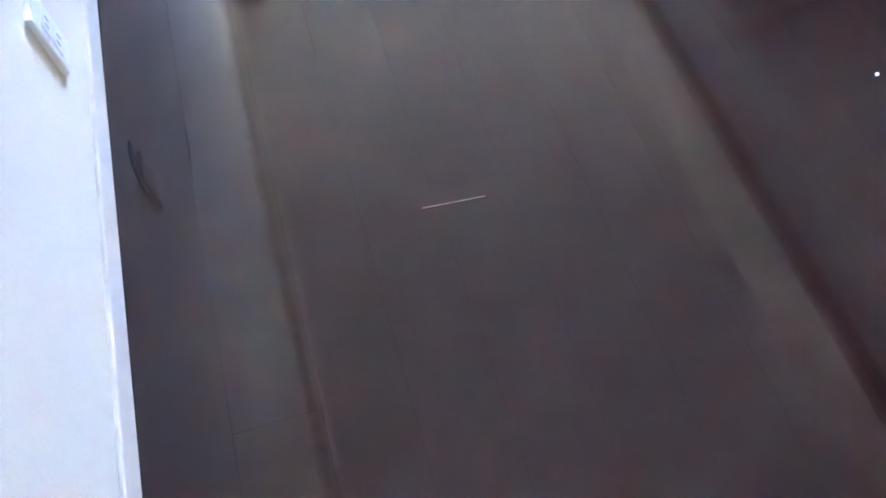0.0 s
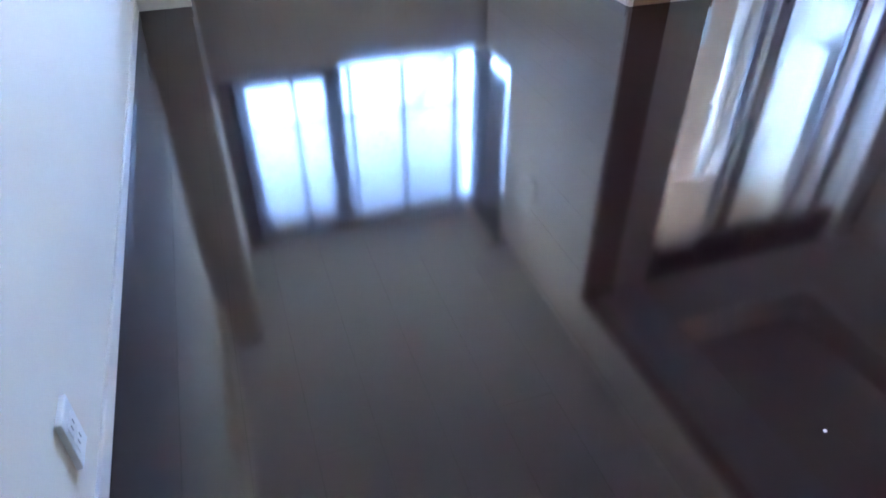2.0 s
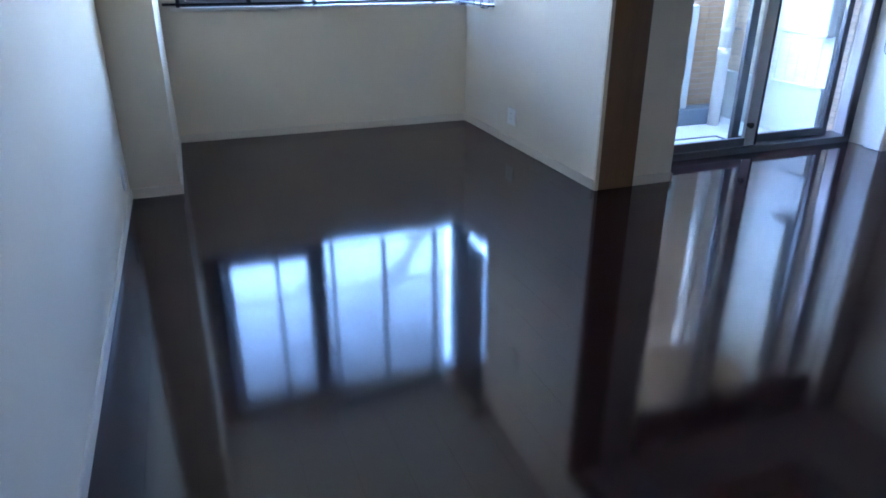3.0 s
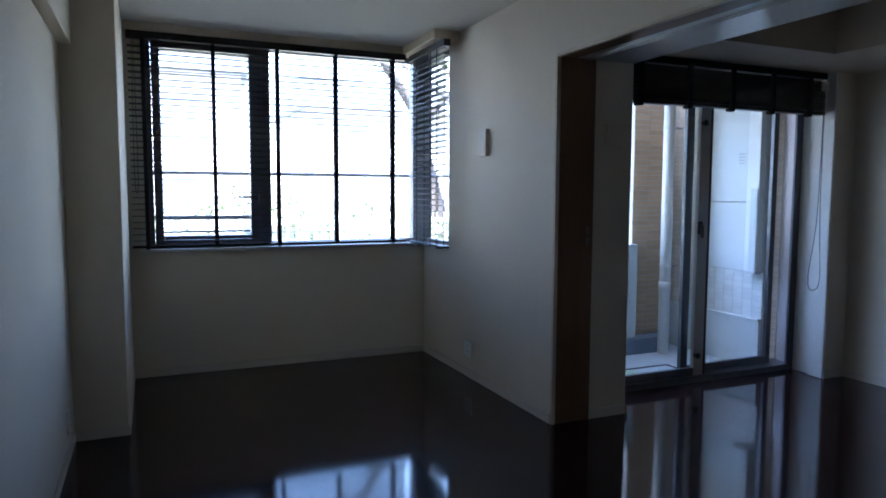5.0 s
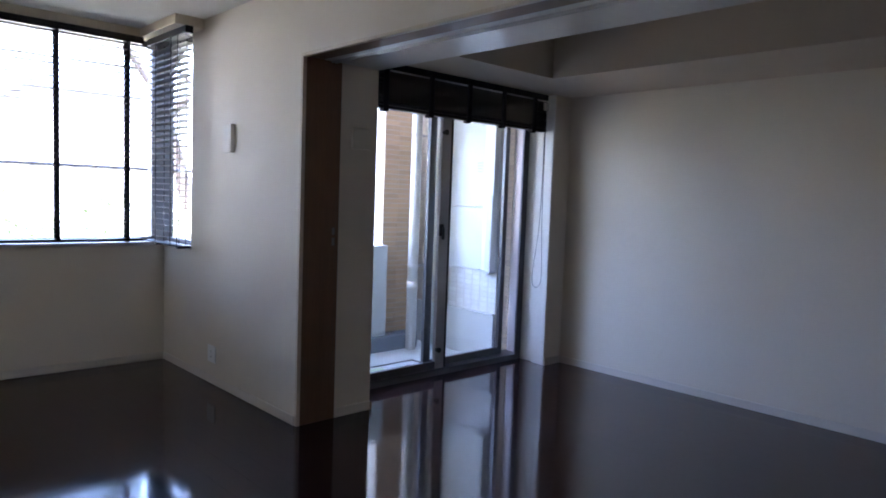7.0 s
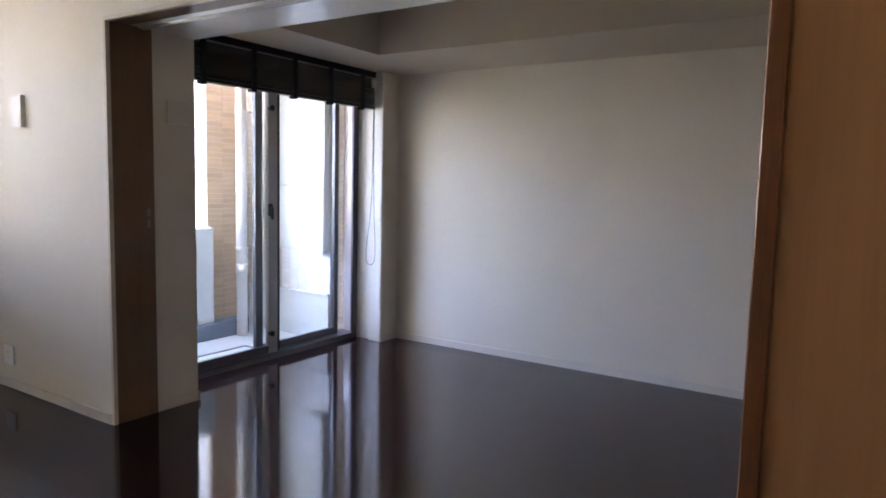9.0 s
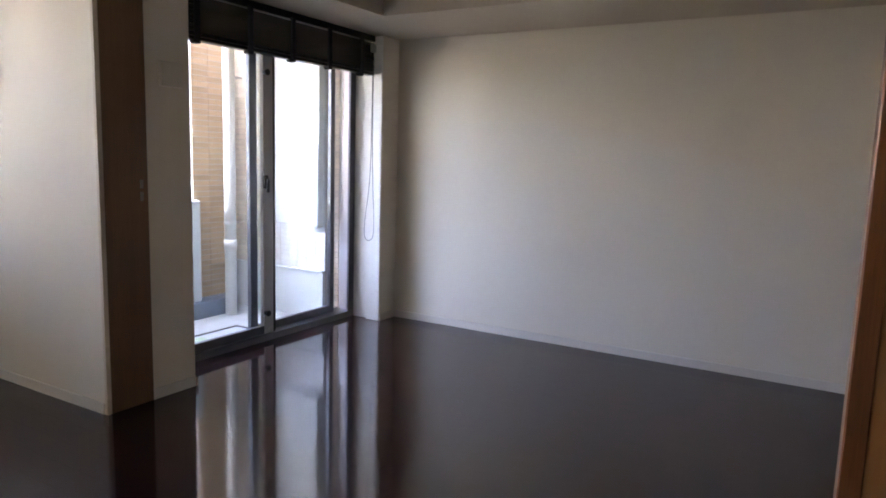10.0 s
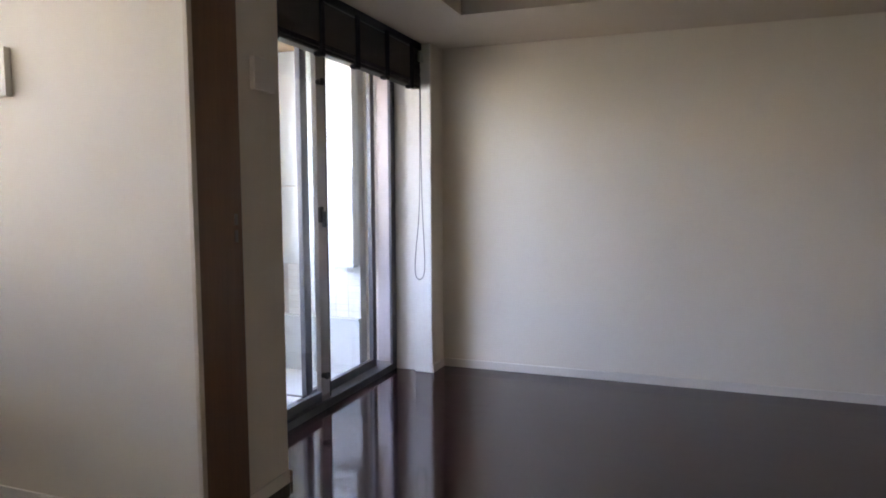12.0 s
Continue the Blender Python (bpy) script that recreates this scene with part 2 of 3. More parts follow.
structure("bulkhead_door", boxes((XP, XF, 3.196, 4.02, 2.20, H)), SHADEPAPER, "lowered papered ceiling band above the sliding door, shade put into its tan colour", "ceiling band")
structure("bulkhead_far", boxes((3.975, XF, YS, 3.196, 2.20, H)), SHADEPAPER, "lowered papered ceiling band along the far wall, shade put into its tan colour", "ceiling band")


def skirting(name, x0, x1, y0, y1):
    bm = boxes((x0, x1, y0, y1, 0.0, 0.058), bevel=0.002)
    structure(name, bm, SKIRTING, "pale cream skirting board along the wall", "skirting")


T = 0.008
skirting("baseboard_west", XW, XW + T, YS, 4.311)
skirting("baseboard_pillar", XW + T, -0.046 + T, 4.311 - T, 4.311)
skirting("baseboard_pillar_side", -0.046, -0.046 + T, 4.311, YN)
skirting("baseboard_north", -0.046 + T, XE, YN - T, YN)
skirting("baseboard_east", XE - T, XE, 3.562, YN - T)
skirting("baseboard_pier", 2.462, XP - 0.001, 3.548 - T, 3.548)
skirting("baseboard_far", XF - T, XF, YS, YD)
skirting("baseboard_door", 4.564, XF - T, YD - T, YD)
structure("baseboard_reveal", boxes((XP, XP + 0.012, 3.536, 3.85, 0.0, 0.05), bevel=0.002), BROWNWOOD, "low dark brown strip at the foot of the pier", "skirting")
skirting("baseboard_south", XW + T, XF - T, YS, YS + T)

# jamb, casing and soffit of the wide opening
jamb = tagged(new("door_frame_1"), "dark brown wooden frame of the wide opening", "door frame", kind="structure")
part("jamb_board", boxes((2.222, 2.46, 3.541, 3.556, 0.0, 2.115), bevel=0.0015), BROWNWOOD, jamb)
part("edge_strip", boxes((2.196, 2.222, 3.537, 3.557, 0.0, 2.10), bevel=0.003), CASINGPALE, jamb, "pale edge strip")
part("head_strip", boxes((2.196, 2.222, 0.455, 3.557, 2.10, 2.119), bevel=0.003), CASINGPALE, jamb, "pale edge strip of the head")
part("head_board", boxes((2.222, 2.33, 0.455, 3.541, 2.103, 2.115), bevel=0.0015), BROWNWOOD, jamb)
part("soffit_board", boxes((2.33, XP, 0.455, 3.546, 2.104, 2.115), bevel=0.0015), SOFFIT, jamb, "pale glossy soffit board")
part("track", boxes((2.385, 2.391, 0.455, 3.541, 2.094, 2.104), (2.409, 2.415, 0.455, 3.541, 2.094, 2.104)), METAL, jamb, "thin metal sliding track")
part("near_casing", boxes((2.19, 2.262, 0.428, 0.482, 0.0, 2.10), bevel=0.004), TRIMWOOD, jamb, "red-brown wooden casing")
part("near_jamb", boxes((2.262, 2.46, 0.455, 0.48, 0.0, 2.10), bevel=0.002), BROWNWOOD, jamb)
strike = part("strike_plate", boxes((2.414, 2.432, 3.5385, 3.541, 1.045, 1.09), (2.414, 2.432, 3.5385, 3.541, 1.108, 1.15), bevel=0.0008), STRIKE, jamb, "satin metal strike plate")

panel = thing("sliding_panel", 2.22, 0.0, 0.0, "tan wood-veneer sliding door panel slid back beside the opening", "sliding door")
part("leaf", at(panel, boxes((2.205, 2.24, -0.53, 0.428, 0.008, 2.098), bevel=0.003)), PANELWOOD, panel)
part("edge_lip", at(panel, boxes((2.202, 2.243, -0.58, -0.56, 0.008, 2.098), bevel=0.002)), TRIMWOOD, panel)
part("pull", at(panel, boxes((2.2035, 2.2055, -0.50, -0.47, 0.95, 1.07), bevel=0.0005)), METAL, panel, "recessed metal pull")

# ---- corner window ----
win = tagged(new("window_1"), "dark aluminium corner window with an opening casement and a fixed pane", "window", kind="structure")
WY0, WY1 = 5.585, 5.645
part("sill", boxes((0.02, XE + 0.10, YN - 0.03, WY1, 0.905, 0.93), (XE - 0.03, 2.30, 5.03, YN - 0.03, 0.905, 0.93), bevel=0.003), REVEAL, win, "pale window sill")
part("frame_bottom", boxes((0.08, 2.28, WY0, WY1, 0.93, 0.965), bevel=0.002), BRONZE, win)
part("frame_top", boxes((0.08, 2.28, WY0, WY1, 2.40, 2.445), bevel=0.002), BRONZE, win)
part("frame_left", boxes((0.08, 0.125, WY0, WY1, 0.965, 2.40), bevel=0.002), BRONZE, win)
sash = part("casement", boxes((0.127, 0.185, WY0 - 0.015, WY1, 0.967, 2.398), (0.80, 0.865, WY0 - 0.015, WY1, 0.967, 2.398),
                              (0.185, 0.80, WY0 - 0.015, WY1, 0.967, 1.02), (0.185, 0.80, WY0 - 0.015, WY1, 2.345, 2.398), bevel=0.003), BRONZE, win)
part("handle", boxes((0.825, 0.85, WY0 - 0.05, WY0 - 0.015, 1.28, 1.33), (0.70, 0.85, WY0 - 0.062, WY0 - 0.045, 1.296, 1.314), bevel=0.004), BLACKPLASTIC, sash, "black lever handle")
part("mullion", boxes((0.867, 0.955, WY0, WY1, 0.965, 2.40), bevel=0.002), BRONZE, win)
part("corner_post", boxes((2.11, 2.28, 5.56, WY1, 0.965, 2.40), bevel=0.003), BRONZE, win)
part("frame_side_bottom", boxes((2.235, 2.28, 5.03, 5.583, 0.93, 0.965), bevel=0.002), BRONZE, win)
part("frame_side_top", boxes((2.235, 2.28, 5.03, 5.583, 2.40, 2.445), bevel=0.002), BRONZE, win)
part("frame_side_near", boxes((2.235, 2.28, 5.03, 5.062, 0.965, 2.40), bevel=0.002), BRONZE, win)
for nm, rows in (("pane", (0.185, 0.80, 5.612, 5.617, 1.02, 2.345)), ("pane", (0.955, 2.11, 5.612, 5.617, 0.965, 2.40)), ("pane", (2.255, 2.26, 5.062, 5.56, 0.965, 2.40))):
    g = part(nm, boxes(rows), GLASS, win)
    g.visible_shadow = False

rail = thing("window_guard_rail", 1.0, 5.76, 0.9, "thin dark metal guard rails outside the corner window", "guard rail")
part("top_rail", at(rail, rods(((-0.05, 5.76, 1.485), (2.42, 5.76, 1.485), 0.016), ((2.42, 5.76, 1.485), (2.42, 4.86, 1.485), 0.016))), BRONZE, rail)
for z, r in ((1.147, 0.018), (1.040, 0.010), (1.006, 0.010)):
    part("lower_rail", at(rail, rods(((-0.05, 5.76, z), (0.90, 5.76, z), r))), BRONZE, rail)
for x in (-0.05, 0.90):
    part("upright", at(rail, rods(((x, 5.76, 0.995), (x, 5.76, 1.495), 0.009))), BRONZE, rail)
for z in (1.05, 1.485):
    part("bracket", at(rail, rods(((-0.05, 5.69, z), (-0.05, 5.77, z), 0.011))), BRONZE, rail)

# pelmets over the blinds
pel = tagged(new("trim_pelmet"), "pale wooden pelmet boards under the ceiling over the corner window", "pelmet", kind="structure")
part("board", boxes((-0.046, 1.995, 5.488, YN, 2.447, H), bevel=0.003), CASINGPALE, pel)
part("side_board", boxes((1.995, XE, 4.83, YN, 2.445, H), bevel=0.003), CASINGPALE, pel)


def slat_mesh(length, depth=0.05, thick=0.003):
    bm = bmesh.new()
    n = 6
    rows = []
    for i in range(n + 1):
        u = i / n - 0.5
        rows.append((u * depth, 0.0022 * (1 - 4 * u * u)))
    top = [[bm.verts.new((s * length / 2, y, z + thick / 2)) for y, z in rows] for s in (-1, 1)]
    low = [[bm.verts.new((s * length / 2, y, z - thick / 2)) for y, z in rows] for s in (-1, 1)]
    for i in range(n):
        bm.faces.new((top[0][i], top[1][i], top[1][i + 1], top[0][i + 1]))
        bm.faces.new((low[0][i + 1], low[1][i + 1], low[1][i], low[0][i]))
    for k in (0, 1):
        bm.faces.new([*top[k], *reversed(low[k])])
    for i in (0, n):
        bm.faces.new((top[0][i], low[0][i], low[1][i], top[1][i]))
    bmesh.ops.recalc_face_normals(bm, faces=bm.faces)
    return mesh_of("slat", bm, BLINDWOOD)


def blind(label, length, z0, z1, tapes, tilt, m, half=0.0125):
    """A lowered wooden venetian blind, its head rail along local x, its middle at the origin."""
    ob = thing("venetian_blind", 0, 0, 0, label, "blind", "wooden blinds of the corner window")
    part("head_rail", boxes((-length / 2, length / 2, -0.028, 0.028, z1 - 0.05, z1), bevel=0.003), BLINDWOOD, ob)
    part("bottom_rail", boxes((-length / 2, length / 2, -0.025, 0.025, z0, z0 + 0.016), bevel=0.003), BLINDWOOD, ob)
    me = slat_mesh(length - 0.01)
    z = z0 + 0.05
    while z < z1 - 0.06:
        share("slat", me, ob, random.uniform(-0.002, 0.002), 0, z, tilt + random.uniform(-1.2, 1.2), random.uniform(-0.08, 0.08))
        z += 0.0435
    for x in tapes:
        part("ladder_tape", boxes((x - half, x + half, -0.0325, -0.0312, z0 - 0.002, z1 - 0.05),
                                  (x - half, x + half, 0.0312, 0.0325, z0 - 0.002, z1 - 0.05)), TAPE, ob)
    for x in tapes[::2]:
        part("cord_tip", boxes((x - 0.012, x + 0.012, -0.03, 0.03, z0 - 0.012, z0 - 0.001), bevel=0.003), BLACKPLASTIC, ob)
    ob.matrix_basis = m
    return ob


blind("black wooden venetian blind with open slats and broad tapes", 2.04, 0.945, 2.447, (-0.92, -0.455, 0.0, 0.445, 0.91), -5, pose(0.995, 5.49, 0))
blind("short black wooden venetian blind on the side light", 0.71, 0.935, 2.445, (-0.238, -0.119, 0.165), 8, pose(2.085, 5.165, 0, 0, 0, 90), 0.008)

# ---- sliding door ----
door = tagged(new("door_1"), "dark bronze aluminium sliding glass door slid slightly open to the terrace", "sliding door", kind="structure")
DX0, DX1 = XP, 4.61
part("threshold", boxes((DX0, DX1, 3.897, 4.07, -0.01, 0.045), (DX0, DX1, 4.03, 4.069, -0.06, -0.012), bevel=0.003), BRONZE, door)
part("frame_head", boxes((DX0, DX1, 3.90, 4.03, 2.13, 2.20), bevel=0.003), BRONZE, door)
part("frame_right", boxes((4.532, DX1, 3.893, 3.915, 0.045, 2.13), bevel=0.003), BRONZE, door)
part("side_channel", boxes((4.586, DX1, 3.916, 4.03, 0.045, 2.13), bevel=0.003), STILE, door, "grey side channel")
part("frame_left", boxes((DX0, 2.78, 3.895, 4.05, 0.045, 2.13), bevel=0.003), BRONZE, door)


def leaf(x0, x1, y0, y1, left, right, mat_l, mat_r):
    ob = part("door_leaf", boxes((x0, x1, y0, y1, 0.047, 0.105), (x0, x1, y0, y1, 2.08, 2.13), bevel=0.003), BRONZE, door)
    part("stile", boxes((x0, x0 + left, y0 - 0.002, y1 + 0.002, 0.047, 2.13), bevel=0.004), mat_l, ob)
    part("stile", boxes((x1 - right, x1, y0 - 0.002, y1 + 0.002, 0.047, 2.13), bevel=0.004), mat_r, ob)
    g = part("pane", boxes((x0 + left, x1 - right, (y0 + y1) / 2 - 0.003, (y0 + y1) / 2 + 0.003, 0.105, 2.08)), GLASS, ob)
    g.visible_shadow = False
    return ob


inner = leaf(2.79, 3.712, 3.915, 3.945, 0.05, 0.092, BRONZE, STILE)
outer = leaf(3.552, 4.440, 3.972, 4.002, 0.068, 0.048, BRONZE, BRONZE)
part("edge_seal", boxes((3.712, 3.738, 3.922, 3.962, 0.047, 2.13)), BLACKPLASTIC, inner, "black meeting seal")
part("crescent_latch", boxes((3.612, 3.648, 3.893, 3.913, 1.06, 1.15), (3.622, 3.638, 3.872, 3.893, 1.035, 1.125), bevel=0.005, segs=2), BLACKPLASTIC, inner, "black crescent latch")
for z in (0.197, 1.83):
    part("lock_knob", rods(((3.63, 3.913, z), (3.63, 3.885, z), 0.016), ((3.63, 3.885, z), (3.63, 3.878, z), 0.021)), BLACKPLASTIC, inner, "black lock knob", True)
part("corner_cap", boxes((3.62, 3.70, 3.905, 3.914, 0.05, 0.085), bevel=0.003), STILE, inner)
part("reveal_lining", boxes((4.556, 4.568, 3.613, 3.742, 0.0, 2.20), bevel=0.003), REVEAL, door, "pale painted reveal lining")
part("reveal_lining", boxes((4.592, 4.614, 3.752, 3.893, 0.0, 2.20), bevel=0.003), REVEAL, door, "pale painted reveal lining")

# raised blind over the sliding door
rb = thing("raised_blind", 3.66, 3.70, 2.2, "black glossy wooden venetian blind pulled up over the sliding door", "blind")
BX0, BX1 = 2.80, 4.535
part("head_rail", at(rb, boxes((BX0, BX1, 3.665, 3.735, 2.152, 2.198), bevel=0.004)), BLINDWOOD, rb)
sm = slat_mesh(BX1 - BX0 - 0.012, 0.055, 0.0046)
for i in range(44):
    share("slat", sm, rb, (BX0 + BX1) / 2 - 3.66 + random.uniform(-0.003, 0.003), random.uniform(-0.003, 0.003), 1.930 + i * 0.0048 - 2.2, random.uniform(-2, 2), random.uniform(-0.05, 0.05))
part("bottom_rail", at(rb, boxes((BX0, BX1, 3.67, 3.73, 1.905, 1.926), bevel=0.004)), BLINDWOOD, rb)
for x in (2.88, 3.27, 3.635, 4.0, 4.36):
    bm = boxes((x - 0.02, x + 0.02, 3.652, 3.668, 1.900, 2.165), bevel=0.007, segs=2)
    box(bm, x - 0.023, x + 0.023, 3.655, 3.70, 1.885, 1.907, bevel=0.006, segs=2)
    part("ladder_tape", at(rb, bm), TAPE, rb, "bunched black tape")
for x0, x1 in ((2.90, 3.25), (3.29, 3.615), (3.655, 3.98), (4.02, 4.34)):
    part("valance", at(rb, boxes((x0, x1, 3.659, 3.664, 1.945, 2.14), bevel=0.002)), VALANCE, rb, "glossy black valance board")
part("cord_lock", at(rb, boxes((4.47, 4.525, 3.648, 3.668, 2.07, 2.13), bevel=0.004)), METAL, rb)


def tube(name, points, r, mat, parent, label=""):
    c = bpy.data.curves.new(name, 'CURVE')
    c.dimensions = '3D'
    c.bevel_depth = r
    c.bevel_resolution = 2
    s = c.splines.new('NURBS')
    s.points.add(len(points) - 1)
    for p, q in zip(s.points, points):
        p.co = (*q, 1)
    s.use_endpoint_u = True
    s.order_u = 3
    tmp = bpy.data.objects.new(name, c)
    me = bpy.data.meshes.new_from_object(tmp)
    bpy.data.objects.remove(tmp)
    me.materials.append(mat)
    ob = new(name, me)
    ob.parent = parent
    if label:
        tagged(ob, label)
    return ob


tube("pull_cord", [(0.85, -0.03, -0.24), (0.848, -0.03, -0.7), (0.84, -0.028, -1.1), (0.80, -0.008, -1.42), (0.802, -0.008, -1.53), (0.83, -0.03, -1.56),
                               (0.862, -0.05, -1.53), (0.868, -0.052, -1.42), (0.856, -0.04, -1.1), (0.852, -0.034, -0.7), (0.854, -0.034, -0.24)], 0.0026, CORD, rb, "thin dark looped pull cord")

# lift cords hanging from the head rail of the lowered blind
main_blind = bpy.data.objects["venetian_blind"]
tube("lift_cord", [(-0.985, -0.045, 2.40), (-0.988, -0.045, 2.0), (-0.992, -0.047, 1.6), (-0.99, -0.047, 1.36), (-0.98, -0.047, 1.32),
                   (-0.97, -0.047, 1.36), (-0.968, -0.047, 1.6), (-0.972, -0.045, 2.0), (-0.975, -0.045, 2.40)], 0.0022, CORD, main_blind, "thin dark lift cord")


# ---- small fixtures ----
def wall_plate(name, label, category, w, h, d, m, mat, sockets=0, group=""):
    """A plate on a wall: local x along the wall, local z up, local -y into the room."""
    ob = thing(name, 0, 0, 0, label, category, group)
    part("plate", boxes((-w / 2, w / 2, -d, 0, -h / 2, h / 2), bevel=0.003, segs=2), mat, ob)
    for i in range(sockets):
        z = (i - (sockets - 1) / 2) * 0.036
        ins = part("socket", boxes((-0.021, 0.021, -d - 0.0015, -d, z - 0.015, z + 0.015), bevel=0.001), mat, ob)
        part("slot", boxes((-0.009, -0.006, -d - 0.002, -d - 0.0014, z - 0.006, z + 0.006), (0.006, 0.009, -d - 0.002, -d - 0.0014, z - 0.006, z + 0.006)), DARKSLOT, ins)
    ob.matrix_basis = m
    return ob


wall_plate("power_outlet", "white plastic double power outlet low on the side wall", "outlet", 0.072, 0.118, 0.012, pose(XW, 1.256, 0.21, 0, 0, 90), WHITEPLASTIC, 2, "white power outlets")
wall_plate("power_outlet", "white plastic double power outlet beside the pillar", "outlet", 0.072, 0.118, 0.012, pose(XW, 4.03, 0.20, 0, 0, 90), WHITEPLASTIC, 2, "white power outlets")
wall_plate("power_outlet", "white double-width power outlet low on the pier wall", "outlet", 0.118, 0.118, 0.010, pose(XE, 4.655, 0.21, 0, 0, -90), WHITEPLASTIC, 2, "white power outlets")
rem = wall_plate("wall_remote", "slim white control panel on the pier wall", "control panel", 0.115, 0.182, 0.028, pose(XE, 4.418, 1.681, 0, 0, -90), CREAMPLASTIC)
part("display", boxes((-0.03, 0.03, -0.0288, -0.0278, 0.02, 0.06)), SKIRTING, rem)
part("flap", boxes((-0.046, 0.046, -0.0295, -0.028, -0.082, -0.01), bevel=0.001), CREAMPLASTIC, rem)
ic = wall_plate("intercom", "cream plastic wall unit on the pier end", "wall unit", 0.13, 0.125, 0.022, pose(2.605, 3.548, 1.68), CREAMPLASTIC)
part("grille", boxes(*[(-0.04, 0.0, -0.0228, -0.0215, z, z + 0.003) for z in (-0.03, -0.02, -0.01, 0.0, 0.01)]), SKIRTING, ic)

# ---- terrace ----
structure("pavement", boxes((2.34, 4.60, 4.07, 5.5, -0.30, -0.05)), TERRACE, "pale grey screeded terrace floor", "terrace floor")
structure("wall_terrace_end", boxes((4.52, 4.75, 4.13, 5.64, -0.3, 2.75), (4.60, 4.75, 4.02, 4.13, -0.3, 2.75)), MORTAR, "white tiled terrace end wall", "wall")
back_wall = structure("wall_terrace_back", boxes((3.965, 4.30, 5.048, 5.5, -0.3, 2.75), (4.30, 4.52, 5.5, 5.64, -0.3, 2.75)), MORTAR, "tan tiled terrace back wall", "wall")
tp = thing("wall_cladding", 4.51, 4.2, 0, "white painted plinth and panels on the terrace wall", "cladding")
part("plinth", at(tp, boxes((4.492, 4.52, 4.13, 5.495, -0.05, 0.335), bevel=0.003)), WHITEPAINT, tp)
part("ledge", at(tp, boxes((4.478, 4.52, 4.13, 5.495, 0.336, 0.352), bevel=0.003)), WHITEPAINT, tp, "thin white ledge")
part("panel", at(tp, boxes((4.497, 4.52, 4.13, 4.745, 0.722, 1.272), bevel=0.003)), WHITEPAINT, tp)
part("panel", at(tp, boxes((4.497, 4.52, 4.13, 4.745, 1.28, 2.75), bevel=0.003)), WHITEPAINT, tp)
sg = part("notice", at(tp, boxes((4.4955, 4.4972, 4.32, 4.40, 1.57, 1.69))), WHITEPAINT, tp)
part("print", at(tp, boxes(*[(4.4945, 4.4957, 4.33, 4.39, z, z + 0.008) for z in (1.585, 1.61, 1.635, 1.66)])), SIGNGREY, sg, "grey lines of print")

shaft = thing("duct_shaft", 4.43, 4.21, 0.72, "pale painted boxed duct on the terrace wall", "duct")
part("casing", at(shaft, boxes((4.435, 4.495, 4.13, 4.25, 0.73, 2.75), bevel=0.004)), GREYPAINT, shaft)
part("base_plate", at(shaft, boxes((4.42, 4.495, 4.13, 4.29, 0.715, 0.732), bevel=0.002)), WHITEPAINT, shaft)
part("access_cover", at(shaft, boxes((4.427, 4.435, 4.135, 4.20, 0.74, 1.385), bevel=0.002)), WHITEPAINT, shaft, "white access cover")

structure("parapet", boxes((2.34, 3.962, 4.95, 5.07, -0.05, 0.905), bevel=0.006), WHITEPAINT, "pale painted terrace parapet", "parapet")
structure("kerb", boxes((2.34, 4.30, 4.90, 4.946, -0.05, 0.09), (3.966, 4.30, 4.946, 5.036, -0.05, 0.09), bevel=0.006), KERB, "slate-coloured kerb along the foot of the tiled wall", "kerb")
structure("terrace_soffit", boxes((2.34, 4.515, 4.071, 4.90, 2.215, 2.42), bevel=0.006), TANSOFFIT, "tan slab over the terrace", "ceiling")
# the boxes above z 3.1 are added out of view to block sun and sky
structure("wall_facade_shading", boxes((2.34, 4.75, 4.025, 4.07, 2.2, 2.75), (-0.47, 2.34, YS - 0.14, 5.70, 2.95, 3.1), (2.34, 4.91, YS - 0.14, 4.07, 2.95, 3.1), (2.34, 4.91, 3.85, 4.07, 3.1, 5.8), (-0.47, 2.34, 5.54, 5.70, 3.1, 5.8), (2.2, 2.34, 4.07, 5.54, 3.1, 5.8)), WHITEPAINT, "white outer wall over the door, with unseen upper walls added to shade the terrace", "wall")

PX, PY = 4.185, 4.86
dp = thing("downpipe", PX, PY, -0.05, "white plastic downpipe with metal brackets", "downpipe")
part("pipe", at(dp, rods(((PX, PY, -0.05), (PX, PY, 2.75), 0.047), n=24)), PIPE, dp, smooth=True)
for z in (0.72, 1.90):
    br = part("bracket", at(dp, rods(((PX, PY, z - 0.012), (PX, PY, z + 0.012), 0.051), n=24)), PIPE, dp)
    part("bolt", at(dp, rods(((PX - 0.06, PY, z), (PX + 0.14, PY, z), 0.006), ((PX + 0.075, PY, z), (PX + 0.087, PY, z), 0.014))), METAL, br)
part("socket_joint", at(dp, rods(((PX, PY, 0.50), (PX, PY, 0.58), 0.052), n=24)), PIPE, dp, smooth=True)

ha = thing("escape_hatch", 3.55, 4.33, -0.05, "pale steel hatch with stickers on the terrace floor", "hatch")
part("rim", at(ha, boxes((3.22, 3.90, 4.12, 4.14, -0.05, -0.03), (3.22, 3.90, 4.47, 4.49, -0.05, -0.03), (3.22, 3.24, 4.14, 4.47, -0.05, -0.03), (3.88, 3.90, 4.14, 4.47, -0.05, -0.03), bevel=0.002)), BRONZE, ha)
lid = part("lid", at(ha, boxes((3.25, 3.87, 4.15, 4.46, -0.05, -0.032), bevel=0.004)), HATCH, ha)
part("sticker", at(ha, boxes((3.36, 3.50, 4.34, 4.42, -0.032, -0.0305))), STICKERGREEN, lid, "green sticker")
